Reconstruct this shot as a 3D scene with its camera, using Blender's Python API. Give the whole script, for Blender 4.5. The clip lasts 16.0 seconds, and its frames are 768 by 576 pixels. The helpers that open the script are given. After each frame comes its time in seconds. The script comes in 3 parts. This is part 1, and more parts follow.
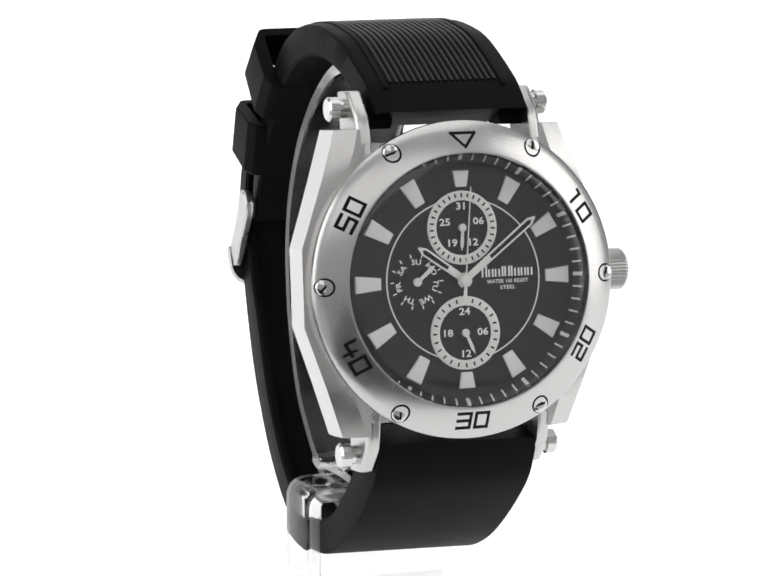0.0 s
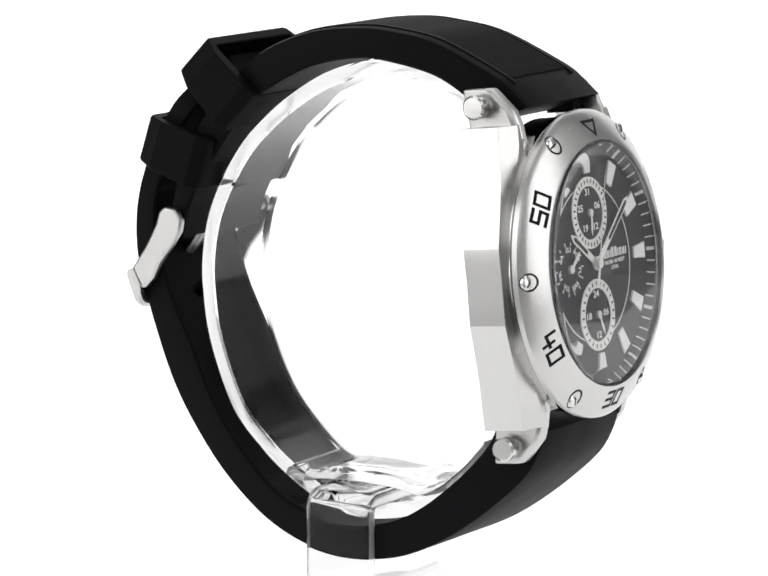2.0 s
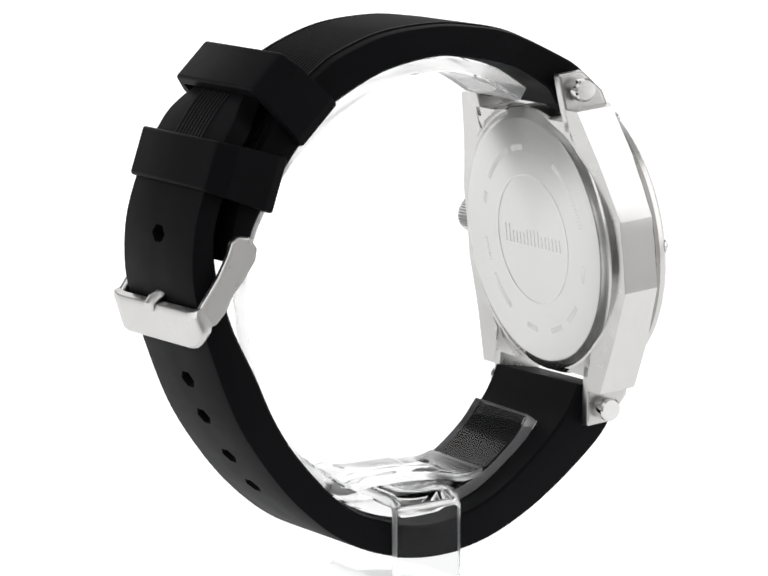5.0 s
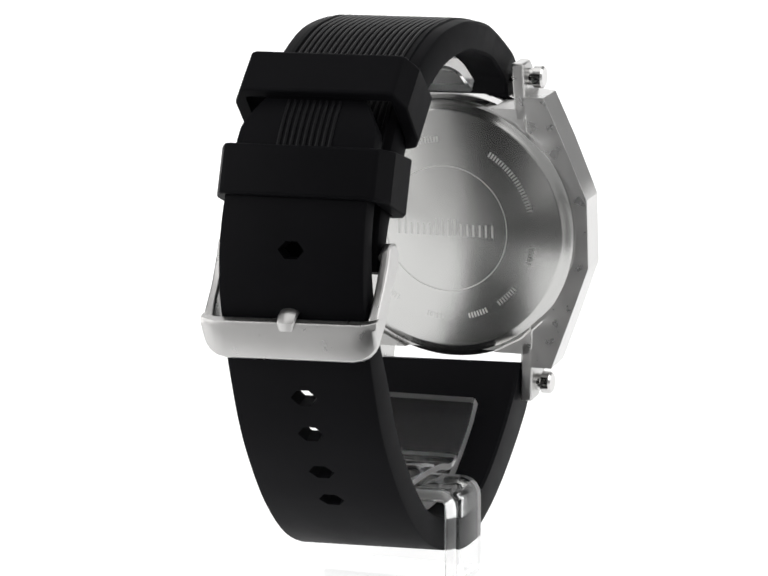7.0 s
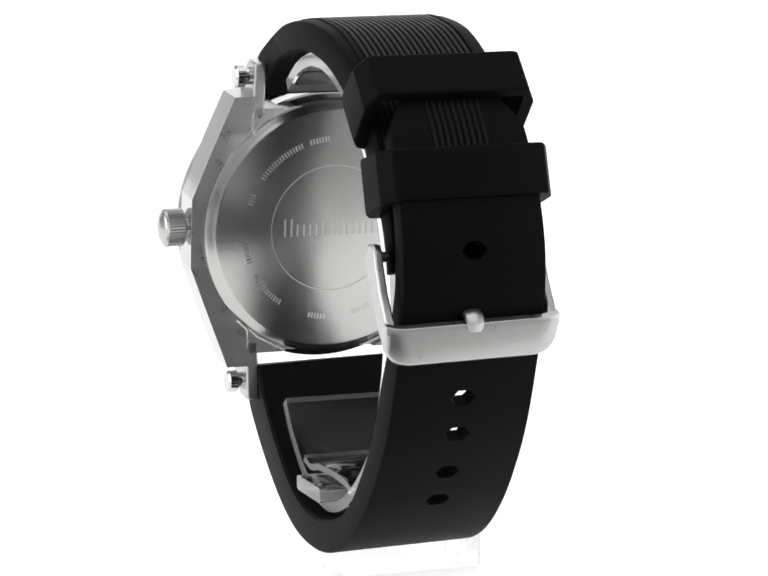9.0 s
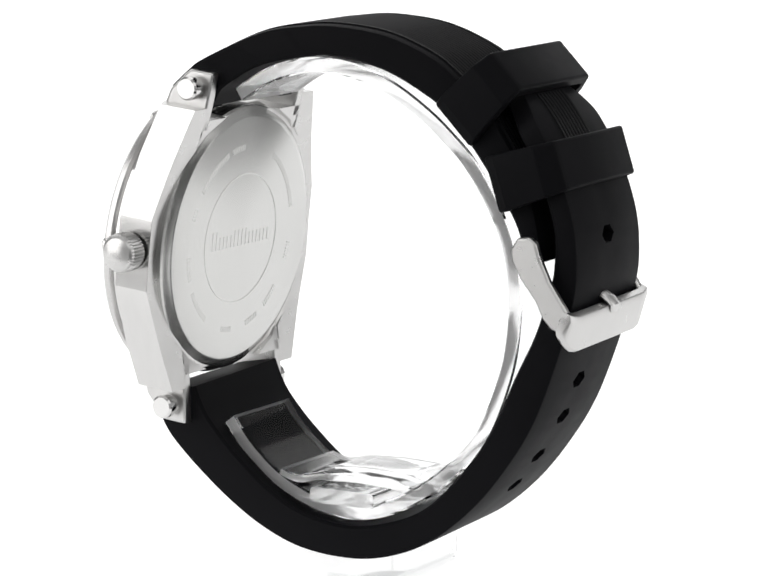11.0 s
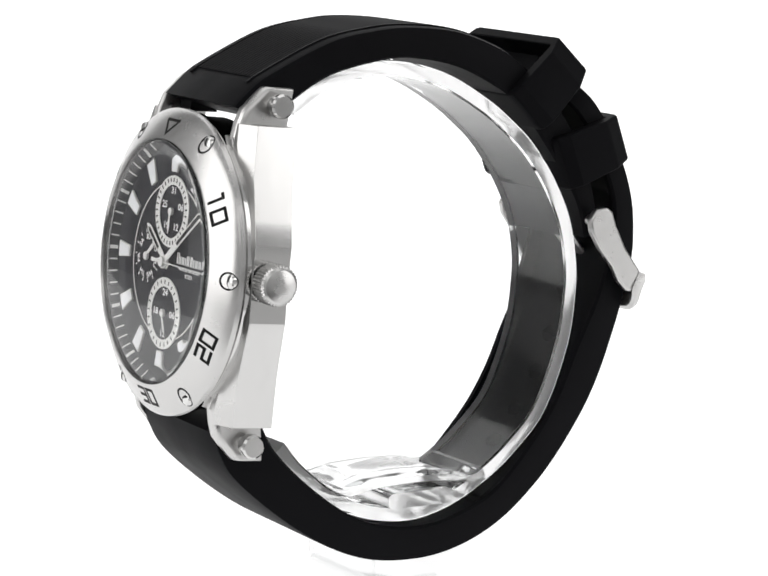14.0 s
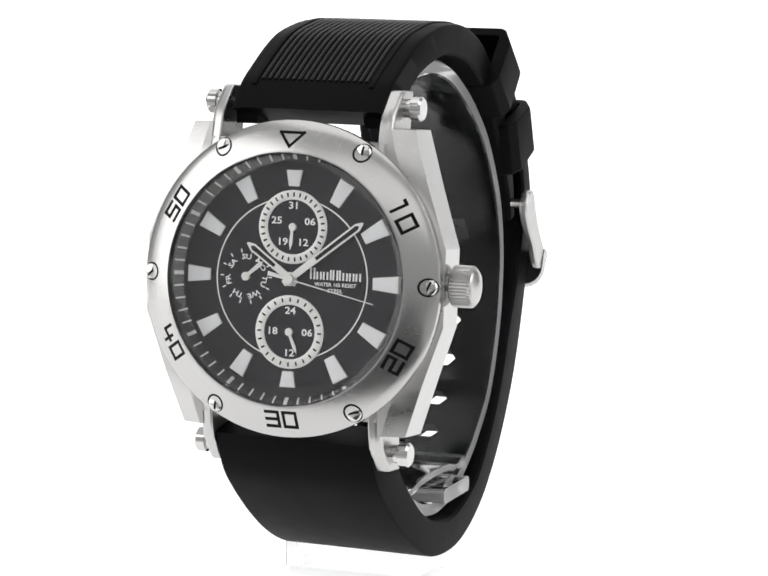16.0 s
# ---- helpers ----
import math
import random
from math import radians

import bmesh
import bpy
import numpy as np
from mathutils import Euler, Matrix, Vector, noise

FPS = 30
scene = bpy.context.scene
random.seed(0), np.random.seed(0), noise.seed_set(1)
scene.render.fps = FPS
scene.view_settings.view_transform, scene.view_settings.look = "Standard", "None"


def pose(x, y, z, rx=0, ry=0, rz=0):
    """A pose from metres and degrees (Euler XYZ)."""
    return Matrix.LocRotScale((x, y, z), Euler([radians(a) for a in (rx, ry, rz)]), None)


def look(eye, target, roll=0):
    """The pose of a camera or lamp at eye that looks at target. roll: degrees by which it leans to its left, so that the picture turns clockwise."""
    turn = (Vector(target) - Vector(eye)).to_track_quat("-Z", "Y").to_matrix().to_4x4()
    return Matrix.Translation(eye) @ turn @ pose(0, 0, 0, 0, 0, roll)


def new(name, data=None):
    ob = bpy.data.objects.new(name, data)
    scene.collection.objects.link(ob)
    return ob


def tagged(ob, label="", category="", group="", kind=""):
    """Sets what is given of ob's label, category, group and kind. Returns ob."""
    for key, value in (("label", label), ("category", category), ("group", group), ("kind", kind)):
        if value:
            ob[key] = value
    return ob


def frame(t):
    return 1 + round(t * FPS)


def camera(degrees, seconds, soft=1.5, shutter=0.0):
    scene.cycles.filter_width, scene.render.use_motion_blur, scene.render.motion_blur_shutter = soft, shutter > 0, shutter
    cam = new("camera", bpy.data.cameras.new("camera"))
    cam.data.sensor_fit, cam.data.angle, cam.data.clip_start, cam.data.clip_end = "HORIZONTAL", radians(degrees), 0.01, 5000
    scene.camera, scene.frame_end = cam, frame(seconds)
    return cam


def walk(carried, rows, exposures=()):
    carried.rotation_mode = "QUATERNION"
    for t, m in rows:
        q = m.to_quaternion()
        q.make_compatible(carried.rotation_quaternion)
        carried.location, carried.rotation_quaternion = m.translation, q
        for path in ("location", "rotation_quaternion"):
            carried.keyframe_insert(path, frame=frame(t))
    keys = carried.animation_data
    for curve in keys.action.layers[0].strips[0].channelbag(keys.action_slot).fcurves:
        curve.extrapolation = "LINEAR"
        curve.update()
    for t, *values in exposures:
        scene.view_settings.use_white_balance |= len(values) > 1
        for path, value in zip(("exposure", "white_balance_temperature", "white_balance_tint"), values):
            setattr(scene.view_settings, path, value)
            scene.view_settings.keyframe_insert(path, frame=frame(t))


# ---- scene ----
# Units: everything is drawn in millimetres round the turning axis and scaled by MM.
MM = 0.001
GROUND = -56.6          # level of the white table under the stand, in mm below the dial's centre
SPIN0, SPIN = 19.3, 20.0   # degrees at the start and degrees a second of the slow turntable

# ---- camera ----
cam = camera(12.59, 16.0, soft=1.7)
EYE = (0.0, -0.538, (79.73 - GROUND) * MM)
TILT = 9.152
CAM_POSE = pose(*EYE, 90 - TILT, 0, -0.012)
walk(cam, [(0.0, CAM_POSE), (16.0, CAM_POSE)])

# ---- world and lights: a white light tent, open and dark towards the camera ----
world = bpy.data.worlds.new("studio")
world.use_nodes = True
scene.world = world
world.node_tree.nodes["Background"].inputs[0].default_value = (1.0, 1.0, 1.0, 1)
world.node_tree.nodes["Background"].inputs[1].default_value = 0.42
scene.view_settings.exposure = 0.0


def softbox(name, where, at, sx, sy, watts):
    lamp = bpy.data.lights.new(name, "AREA")
    lamp.shape, lamp.size, lamp.size_y, lamp.energy = "RECTANGLE", sx, sy, watts
    lamp.color = (1.0, 0.99, 0.98)
    ob = new(name, lamp)
    ob.matrix_world = look(where, at)
    return ob


softbox("softbox_top", (0.0, 0.0, 0.80), (0, 0, 0.05), 0.8, 0.6, 1.35)
softbox("softbox_front", (0.0, -0.66, 0.52), (0, 0, 0.05), 0.9, 0.34, 0.7)
softbox("softbox_side", (-0.62, -0.19, 0.28), (0, 0, 0.05), 0.6, 0.6, 2.1)
softbox("softbox_side", (0.62, -0.13, 0.28), (0, 0, 0.05), 0.4, 0.6, 1.3)


# ---- materials ----
def material(name, colour, rough=0.5, metal=0.0, spec=0.5, grain=0.0, grain_scale=400.0, bump=0.0, bump_scale=900.0,
             vary=0.0, stretch=(1, 1, 1), transmission=0.0, ior=1.5, rough_vary=0.0):
    m = bpy.data.materials.new(name)
    m.use_nodes = True
    nt = m.node_tree
    b = nt.nodes["Principled BSDF"]
    b.inputs["Base Color"].default_value = (*colour, 1)
    b.inputs["Roughness"].default_value = rough
    b.inputs["Metallic"].default_value = metal
    b.inputs["Specular IOR Level"].default_value = spec
    b.inputs["IOR"].default_value = ior
    b.inputs["Transmission Weight"].default_value = transmission
    co = nt.nodes.new("ShaderNodeTexCoord")
    mp = nt.nodes.new("ShaderNodeMapping")
    mp.inputs["Scale"].default_value = stretch
    nt.links.new(co.outputs["Object"], mp.inputs["Vector"])

    def noise_tex(scale, detail=4.0):
        n = nt.nodes.new("ShaderNodeTexNoise")
        n.inputs["Scale"].default_value, n.inputs["Detail"].default_value = scale, detail
        nt.links.new(mp.outputs["Vector"], n.inputs["Vector"])
        return n

    if grain or vary:
        fine, broad = noise_tex(grain_scale), noise_tex(grain_scale * 0.08, 2.0)
        mix = nt.nodes.new("ShaderNodeMath")
        mix.operation = "MULTIPLY_ADD"
        nt.links.new(fine.outputs["Fac"], mix.inputs[0])
        mix.inputs[1].default_value = grain
        nt.links.new(broad.outputs["Fac"], mix.inputs[2])
        ramp = nt.nodes.new("ShaderNodeMapRange")
        ramp.inputs["From Min"].default_value, ramp.inputs["From Max"].default_value = 0.3, 0.7 + grain
        ramp.inputs["To Min"].default_value, ramp.inputs["To Max"].default_value = 1 - vary, 1 + vary
        nt.links.new(mix.outputs[0], ramp.inputs["Value"])
        sc = nt.nodes.new("ShaderNodeVectorMath")
        sc.operation = "SCALE"
        sc.inputs[0].default_value = colour
        nt.links.new(ramp.outputs["Result"], sc.inputs["Scale"])
        nt.links.new(sc.outputs["Vector"], b.inputs["Base Color"])
    if rough_vary:
        rn = noise_tex(grain_scale * 0.5)
        rr = nt.nodes.new("ShaderNodeMapRange")
        rr.inputs["From Min"].default_value, rr.inputs["From Max"].default_value = 0.3, 0.7
        rr.inputs["To Min"].default_value, rr.inputs["To Max"].default_value = max(rough - rough_vary, 0.01), rough + rough_vary
        nt.links.new(rn.outputs["Fac"], rr.inputs["Value"])
        nt.links.new(rr.outputs["Result"], b.inputs["Roughness"])
    if bump:
        bn = noise_tex(bump_scale)
        bu = nt.nodes.new("ShaderNodeBump")
        bu.inputs["Strength"].default_value, bu.inputs["Distance"].default_value = bump, 0.0001
        nt.links.new(bn.outputs["Fac"], bu.inputs["Height"])
        nt.links.new(bu.outputs["Normal"], b.inputs["Normal"])
    return m


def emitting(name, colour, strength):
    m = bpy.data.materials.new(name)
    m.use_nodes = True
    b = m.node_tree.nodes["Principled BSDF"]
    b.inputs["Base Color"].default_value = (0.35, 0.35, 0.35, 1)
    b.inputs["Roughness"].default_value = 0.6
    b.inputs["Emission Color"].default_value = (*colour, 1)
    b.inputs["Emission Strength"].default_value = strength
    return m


RUBBER = material("black silicone rubber", (0.0048, 0.0048, 0.0057), 0.5, spec=0.036, grain=0.4, grain_scale=700, vary=0.2,
                  bump=0.08, bump_scale=2500, rough_vary=0.02)
RUBBER_RIB = material("ribbed silicone rubber", (0.0045, 0.0045, 0.0055), 0.36, spec=0.13, grain=0.4, grain_scale=700, vary=0.25)
STEEL = material("brushed steel", (0.54, 0.536, 0.53), 0.30, 1.0, grain=0.5, grain_scale=900, vary=0.04, bump=0.012,
                 bump_scale=1500, stretch=(1, 1, 1), rough_vary=0.04)
FLANK = material("grained steel flank", (0.58, 0.576, 0.57), 0.15, 1.0, grain=0.5, grain_scale=700, vary=0.06, bump=0.015,
                 bump_scale=1800, stretch=(1, 1, 0.15), rough_vary=0.02)
POLISHED = material("polished steel", (0.62, 0.616, 0.61), 0.10, 1.0, grain=0.3, grain_scale=500, vary=0.03, rough_vary=0.03)
BEZEL = material("satin bezel steel", (0.54, 0.535, 0.53), 0.26, 1.0, grain=0.5, grain_scale=1200, vary=0.02, bump=0.015,
                 bump_scale=1500, rough_vary=0.015)
BACKPLATE = material("turned caseback steel", (0.55, 0.55, 0.54), 0.23, 1.0, grain=0.3, grain_scale=600, vary=0.03)
BACKPLATE.node_tree.nodes["Principled BSDF"].inputs["Anisotropic"].default_value = 0.6
BACKPLATE.node_tree.nodes["Principled BSDF"].inputs["Anisotropic Rotation"].default_value = 0.25
turned = BACKPLATE.node_tree.nodes.new("ShaderNodeTangent")
turned.direction_type, turned.axis = "RADIAL", "Z"
BACKPLATE.node_tree.links.new(turned.outputs["Tangent"], BACKPLATE.node_tree.nodes["Principled BSDF"].inputs["Tangent"])
ENGRAVED = material("engraved steel", (0.57, 0.57, 0.56), 0.29, 1.0)
# enamel for print; also painted on as shade in screw recesses and slots
INK_AND_SHADE = material("black enamel and screw shade", (0.004, 0.004, 0.004), 0.5, spec=0.1)
DIAL = material("black sunray dial", (0.0155, 0.0155, 0.0195), 0.5, spec=0.12, grain=0.4, grain_scale=900, vary=0.06)
SILVER = material("silver dial print", (0.82, 0.82, 0.80), 0.42, 0.3, grain=0.4, grain_scale=900, vary=0.06)
LUME = material("pale luminous paint", (0.84, 0.85, 0.87), 0.55, grain=0.4, grain_scale=900, vary=0.06)
WHITE_INK = material("white dial print", (0.9, 0.9, 0.9), 0.5)
CRYSTAL = material("mineral crystal", (1, 1, 1), 0.0, transmission=1.0, ior=1.5)
ACRYLIC = material("clear acrylic", (0.985, 0.99, 0.99), 0.05, transmission=1.0, ior=1.24)
ACRYLIC_BAR = material("thick clear acrylic", (0.95, 0.955, 0.955), 0.02, transmission=1.0, ior=1.27)
ACRYLIC_FOOT = material("clear acrylic block", (0.80, 0.81, 0.81), 0.06, transmission=1.0, ior=1.49)
FROSTED = material("sawn acrylic edge", (1.0, 1.0, 1.0), 0.3, transmission=0.8, ior=1.12, bump=0.1, bump_scale=1500)
# added emission keeps sheet and backdrop pure white and washes out shadows
TABLE = emitting("white acrylic sheet with added glow", (1, 1, 1), 0.9)
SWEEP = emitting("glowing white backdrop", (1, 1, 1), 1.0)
GREY = material("pale grey laminate table top", (0.55, 0.55, 0.55), 0.6, grain=0.4, grain_scale=40, vary=0.15)
WALL = material("light grey wall paint", (0.55, 0.55, 0.55), 0.8, grain=0.4, grain_scale=8, vary=0.06)
DARK = material("dark matt card and floor", (0.02, 0.02, 0.02), 0.8, grain=0.4, grain_scale=8, vary=0.2)


# ---- building helpers ----
def mesh_of(bm, name, scale=MM, smooth=30.0):
    for v in bm.verts:
        v.co *= scale
    bmesh.ops.recalc_face_normals(bm, faces=bm.faces)
    me = bpy.data.meshes.new(name)
    bm.to_mesh(me)
    bm.free()
    if smooth:
        for p in me.polygons:
            p.use_smooth = True
        me.set_sharp_from_angle(angle=radians(smooth))
    return me


def part(name, bm, mat, parent, label="", bevel=0.0, smooth=30.0):
    ob = new(name, mesh_of(bm, name, smooth=smooth))
    ob.data.materials.append(mat)
    ob.parent = parent
    if bevel:
        mod = ob.modifiers.new("edge", "BEVEL")
        mod.width, mod.segments, mod.limit_method, mod.angle_limit = bevel * MM, 2, "ANGLE", radians(28)
    if label:
        tagged(ob, label)
    return ob


def thing(name, label, category, where=(0, 0, 0)):
    ob = new(name)
    ob.empty_display_size = 0.01
    ob.location = where
    return tagged(ob, label, category)


BASE = -48.9            # lowest point of the strap: the watch's own origin height


def L(x, y, z):
    """A point round the turning axis, in the watch's space."""
    return Vector((x, y, z - BASE))


LEAN = radians(5.9)
HUB = Vector((-0.35, -37.65, 0.0))
KV = Vector((0, math.sin(LEAN), math.cos(LEAN)))
KW = Vector((0, -math.cos(LEAN), math.sin(LEAN)))
KU = Vector((1, 0, 0))


def K(u, v, w):
    """A point of the case: u to three o'clock, v to twelve, w out of the dial."""
    p = HUB + KU * u + KV * v + KW * w
    return L(*p)


SET_BACK = 0.9          # the bezel, dial and crystal sit this much lower than the case's datum


def F(u, v, w):
    """A point of the bezel and dial."""
    return K(u, v, w - SET_BACK)


def case_matrix(u=0, v=0, w=0):
    o = K(u, v, w)
    return Matrix(((KU.x, KV.x, KW.x, o.x), (KU.y, KV.y, KW.y, o.y), (KU.z, KV.z, KW.z, o.z), (0, 0, 0, 1)))


def flat(u, v, w):
    return Vector((u, v, w))


def case_frame(u=0, v=0, w=0):
    m = case_matrix(u, v, w)
    m.translation *= MM
    return m


def loft(bm, rings, closed=True, caps=True):
    """Skins rings of equal length."""
    vs = [[bm.verts.new(p) for p in r] for r in rings]
    n = len(vs[0])
    for a, b in zip(vs, vs[1:]):
        for i in range(n if closed else n - 1):
            j = (i + 1) % n
            bm.faces.new((a[i], a[j], b[j], b[i]))
    if caps:
        bm.faces.new(vs[0][::-1])
        bm.faces.new(vs[-1])
    return bm


def lathe(profile, segs=96, loop=False, place=None, bm=None):
    """Turns (r, w) pairs round the dial's axis; place maps (u, v, w)."""
    bm = bm or bmesh.new()
    place = place or K
    rings = []
    for r, w in profile:
        if r < 1e-6:
            rings.append([bm.verts.new(place(0, 0, w))])
        else:
            rings.append([bm.verts.new(place(r * math.sin(2 * math.pi * i / segs), r * math.cos(2 * math.pi * i / segs), w)) for i in range(segs)])
    pairs = list(zip(rings, rings[1:] + (rings[:1] if loop else [])))
    for a, b in (pairs if loop else pairs[:len(rings) - 1]):
        for i in range(segs):
            j = (i + 1) % segs
            if len(a) == 1 and len(b) == 1:
                continue
            if len(a) == 1:
                bm.faces.new((a[0], b[j], b[i]))
            elif len(b) == 1:
                bm.faces.new((a[i], a[j], b[0]))
            else:
                bm.faces.new((a[i], a[j], b[j], b[i]))
    return bm


def prism(bm, outline, w0, w1, place=None):
    """A flat outline of (u, v) pairs from depth w0 to w1."""
    place = place or K
    return loft(bm, [[place(u, v, w0) for u, v in outline], [place(u, v, w1) for u, v in outline]])


def around(angle, r0, off=0.0):
    """Place (u, v) at a clock angle in degrees, r0 out and off sideways."""
    a = radians(angle)
    return r0 * math.sin(a) + off * math.cos(a), r0 * math.cos(a) - off * math.sin(a)


def spline(pts, n):
    """n points, evenly spaced, on a smooth line through pts."""
    P = [Vector(p) for p in pts]
    P = [2 * P[0] - P[1]] + P + [2 * P[-1] - P[-2]]
    fine = []
    for i in range(1, len(P) - 2):
        p0, p1, p2, p3 = P[i - 1:i + 3]
        for k in range(12):
            t = k / 12
            fine.append(0.5 * (2 * p1 + (p2 - p0) * t + (2 * p0 - 5 * p1 + 4 * p2 - p3) * t * t + (3 * p1 - p0 - 3 * p2 + p3) * t ** 3))
    fine.append(P[-2])
    acc = [0.0]
    for a, b in zip(fine, fine[1:]):
        acc.append(acc[-1] + (b - a).length)
    out, j = [], 0
    for i in range(n):
        s = acc[-1] * i / (n - 1)
        while j < len(acc) - 2 and acc[j + 1] < s:
            j += 1
        f = (s - acc[j]) / max(acc[j + 1] - acc[j], 1e-9)
        out.append(fine[j].lerp(fine[j + 1], min(max(f, 0), 1)))
    return out


def text_part(body, size, place, angle, mat, parent, name, up_w, bold=0.02, wide=1.2):
    """Lettering lying on the dial at place (u, v), turned by angle degrees anticlockwise."""
    cu = bpy.data.curves.new(name, "FONT")
    cu.body, cu.size, cu.align_x, cu.align_y = body, size, "CENTER", "CENTER"
    cu.extrude, cu.offset, cu.resolution_u = 0.02, bold, 2
    tmp = bpy.data.objects.new(name, cu)
    scene.collection.objects.link(tmp)
    me = bpy.data.meshes.new_from_object(tmp.evaluated_get(bpy.context.evaluated_depsgraph_get()))
    bpy.data.objects.remove(tmp)
    c, s = math.cos(radians(angle)), math.sin(radians(angle))
    for v in me.vertices:
        x, y, z = v.co
        x *= wide
        v.co = F(place[0] + x * c - y * s, place[1] + x * s + y * c, up_w + z) * MM
    ob = new(name, me)
    me.materials.clear()
    me.materials.append(mat)
    ob.parent = parent
    return ob


# ---- the setting: glowing white sweep, table, added dark card, wall and floor ----
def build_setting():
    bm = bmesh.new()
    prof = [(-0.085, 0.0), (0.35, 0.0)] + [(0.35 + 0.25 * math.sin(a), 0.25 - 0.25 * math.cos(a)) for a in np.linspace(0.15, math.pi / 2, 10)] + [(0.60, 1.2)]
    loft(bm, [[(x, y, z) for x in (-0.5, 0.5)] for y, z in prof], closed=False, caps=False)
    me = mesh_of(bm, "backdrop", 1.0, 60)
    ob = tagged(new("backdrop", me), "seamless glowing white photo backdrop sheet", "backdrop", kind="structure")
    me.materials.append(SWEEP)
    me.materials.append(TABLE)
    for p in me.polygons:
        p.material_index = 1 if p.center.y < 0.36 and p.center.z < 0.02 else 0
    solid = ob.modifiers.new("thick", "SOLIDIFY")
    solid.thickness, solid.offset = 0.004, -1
    for name, quad in (("table", [(-0.9, -0.62, -0.008), (0.9, -0.62, -0.008), (0.9, 0.5, -0.008), (-0.9, 0.5, -0.008)]),
                       # unseen black strip, added to give the steel its dark reflections
                       ("camera_mat", [(-0.06, -0.60, -0.005), (0.06, -0.60, -0.005), (0.06, -0.10, -0.005), (-0.06, -0.10, -0.005)]),
                       ("wall_back", [(-1.5, 0.9, -0.8), (1.5, 0.9, -0.8), (1.5, 0.9, 1.6), (-1.5, 0.9, 1.6)]),
                       ("floor", [(-9, -12, -0.8), (9, -12, -0.8), (9, 0.9, -0.8), (-9, 0.9, -0.8)])):
        bm = bmesh.new()
        bm.faces.new([bm.verts.new(q) for q in quad])
        me = mesh_of(bm, name, 1.0, 0)
        me.materials.append({"table": GREY, "camera_mat": DARK, "floor": DARK, "wall_back": WALL}[name])
        w = tagged(new(name, me), {"table": "pale grey matt table top", "camera_mat": "unseen black card added for dark reflections", "floor": "dark matt studio floor", "wall_back": "light grey painted studio wall"}[name], name.split("_")[0], kind="structure")
        s = w.modifiers.new("thick", "SOLIDIFY")
        s.thickness = {"table": 0.03, "camera_mat": 0.0025}.get(name, 0.05)
        s.offset = -1 if name in ("table", "camera_mat") else 0


build_setting()

# ---- the watch ----
watch = thing("wristwatch", "steel wristwatch with black dial and black ribbed rubber strap", "wristwatch", (0, 0, (BASE - GROUND) * MM))


def S(x, y, z):
    """A point of the strap, which hangs a little askew on the stand."""
    f = min(max((y + 36) / 22, 0), 1)
    g = min(max((y + 46) / 10, 0), 1) * min(max((-2 - y) / 16, 0), 1)
    return L(x + 0.15, y + 0.03 * (x + 12) * f, z - (0.23 * f if z > 0 else 0.018 * (x + 12) * f + 0.02 * (x + 8) * g))


def strap_mesh(outer, inner, widths, n, shift=(-0.3, -0.3), lip=0.8, holes=()):
    """A strap between an outer and an inner line in the (y, z) plane. widths: half width at even steps.
    holes: stations at which a slot, two steps long, goes right through the thin floor of the hollow inner side."""
    O, I = spline(outer, n), spline(inner, n)
    if holes:                # straight across the thickness
        fine, j = spline(inner, 1200), 0
        for i, o in enumerate(O):
            while j < 1199 and (fine[j + 1] - o).length <= (fine[j] - o).length:
                j += 1
            I[i] = fine[0 if i == 0 else j]
    bm = bmesh.new()
    rings = []
    for i, (o, q) in enumerate(zip(O, I)):
        f = i / (n - 1)
        w = float(np.interp(f, np.linspace(0, 1, len(widths)), widths))
        a = shift[0] + (shift[1] - shift[0]) * f
        d = (o - q)
        t = d.length
        d = d / t
        e = min(lip, t * 0.3)
        c = 0.95 if i in holes or i - 2 in holes else 2.05
        r = float(np.interp(i, [44, 50, 88, 94], [0.0, 1.0, 1.0, 0.0])) * (t - 2.7) if holes else 0.0
        sec = [(-w + 0.4, 0), (-w, 0.4), (-w, t - e), (-w + 0.35 * e, t - 0.3 * e), (-w + e * 1.2, t), (-c, t), (c, t),
               (w - e * 1.2, t), (w - 0.35 * e, t - 0.3 * e), (w, t - e), (w, 0.4), (w - 0.4, 0), (w - 1.3, 0), (w - 1.8, r), (c, r), (-c, r),
               (-w + 1.8, r), (-w + 1.3, 0)]
        rings.append([bm.verts.new(S(a + x, *(q + d * h))) for x, h in sec])
    m = len(rings[0])
    for k, (ra, rb) in enumerate(zip(rings, rings[1:])):
        for i in range(m):
            if (k in holes or k - 1 in holes) and i in (5, 14):
                continue
            j = (i + 1) % m
            bm.faces.new((ra[i], ra[j], rb[j], rb[i]))
        if k in holes or k - 1 in holes:
            end = ((ra, 5), (ra, 6)) if k in holes else ((rb, 6), (rb, 5))
            for p, q in (end, ((ra, 6), (rb, 6)), ((rb, 5), (ra, 5))):
                under = {5: 15, 6: 14}
                bm.faces.new((p[0][p[1]], q[0][q[1]], q[0][under[q[1]]], p[0][under[p[1]]]))
    bm.faces.new(rings[0][::-1])
    bm.faces.new(rings[-1])
    return bm, O, I


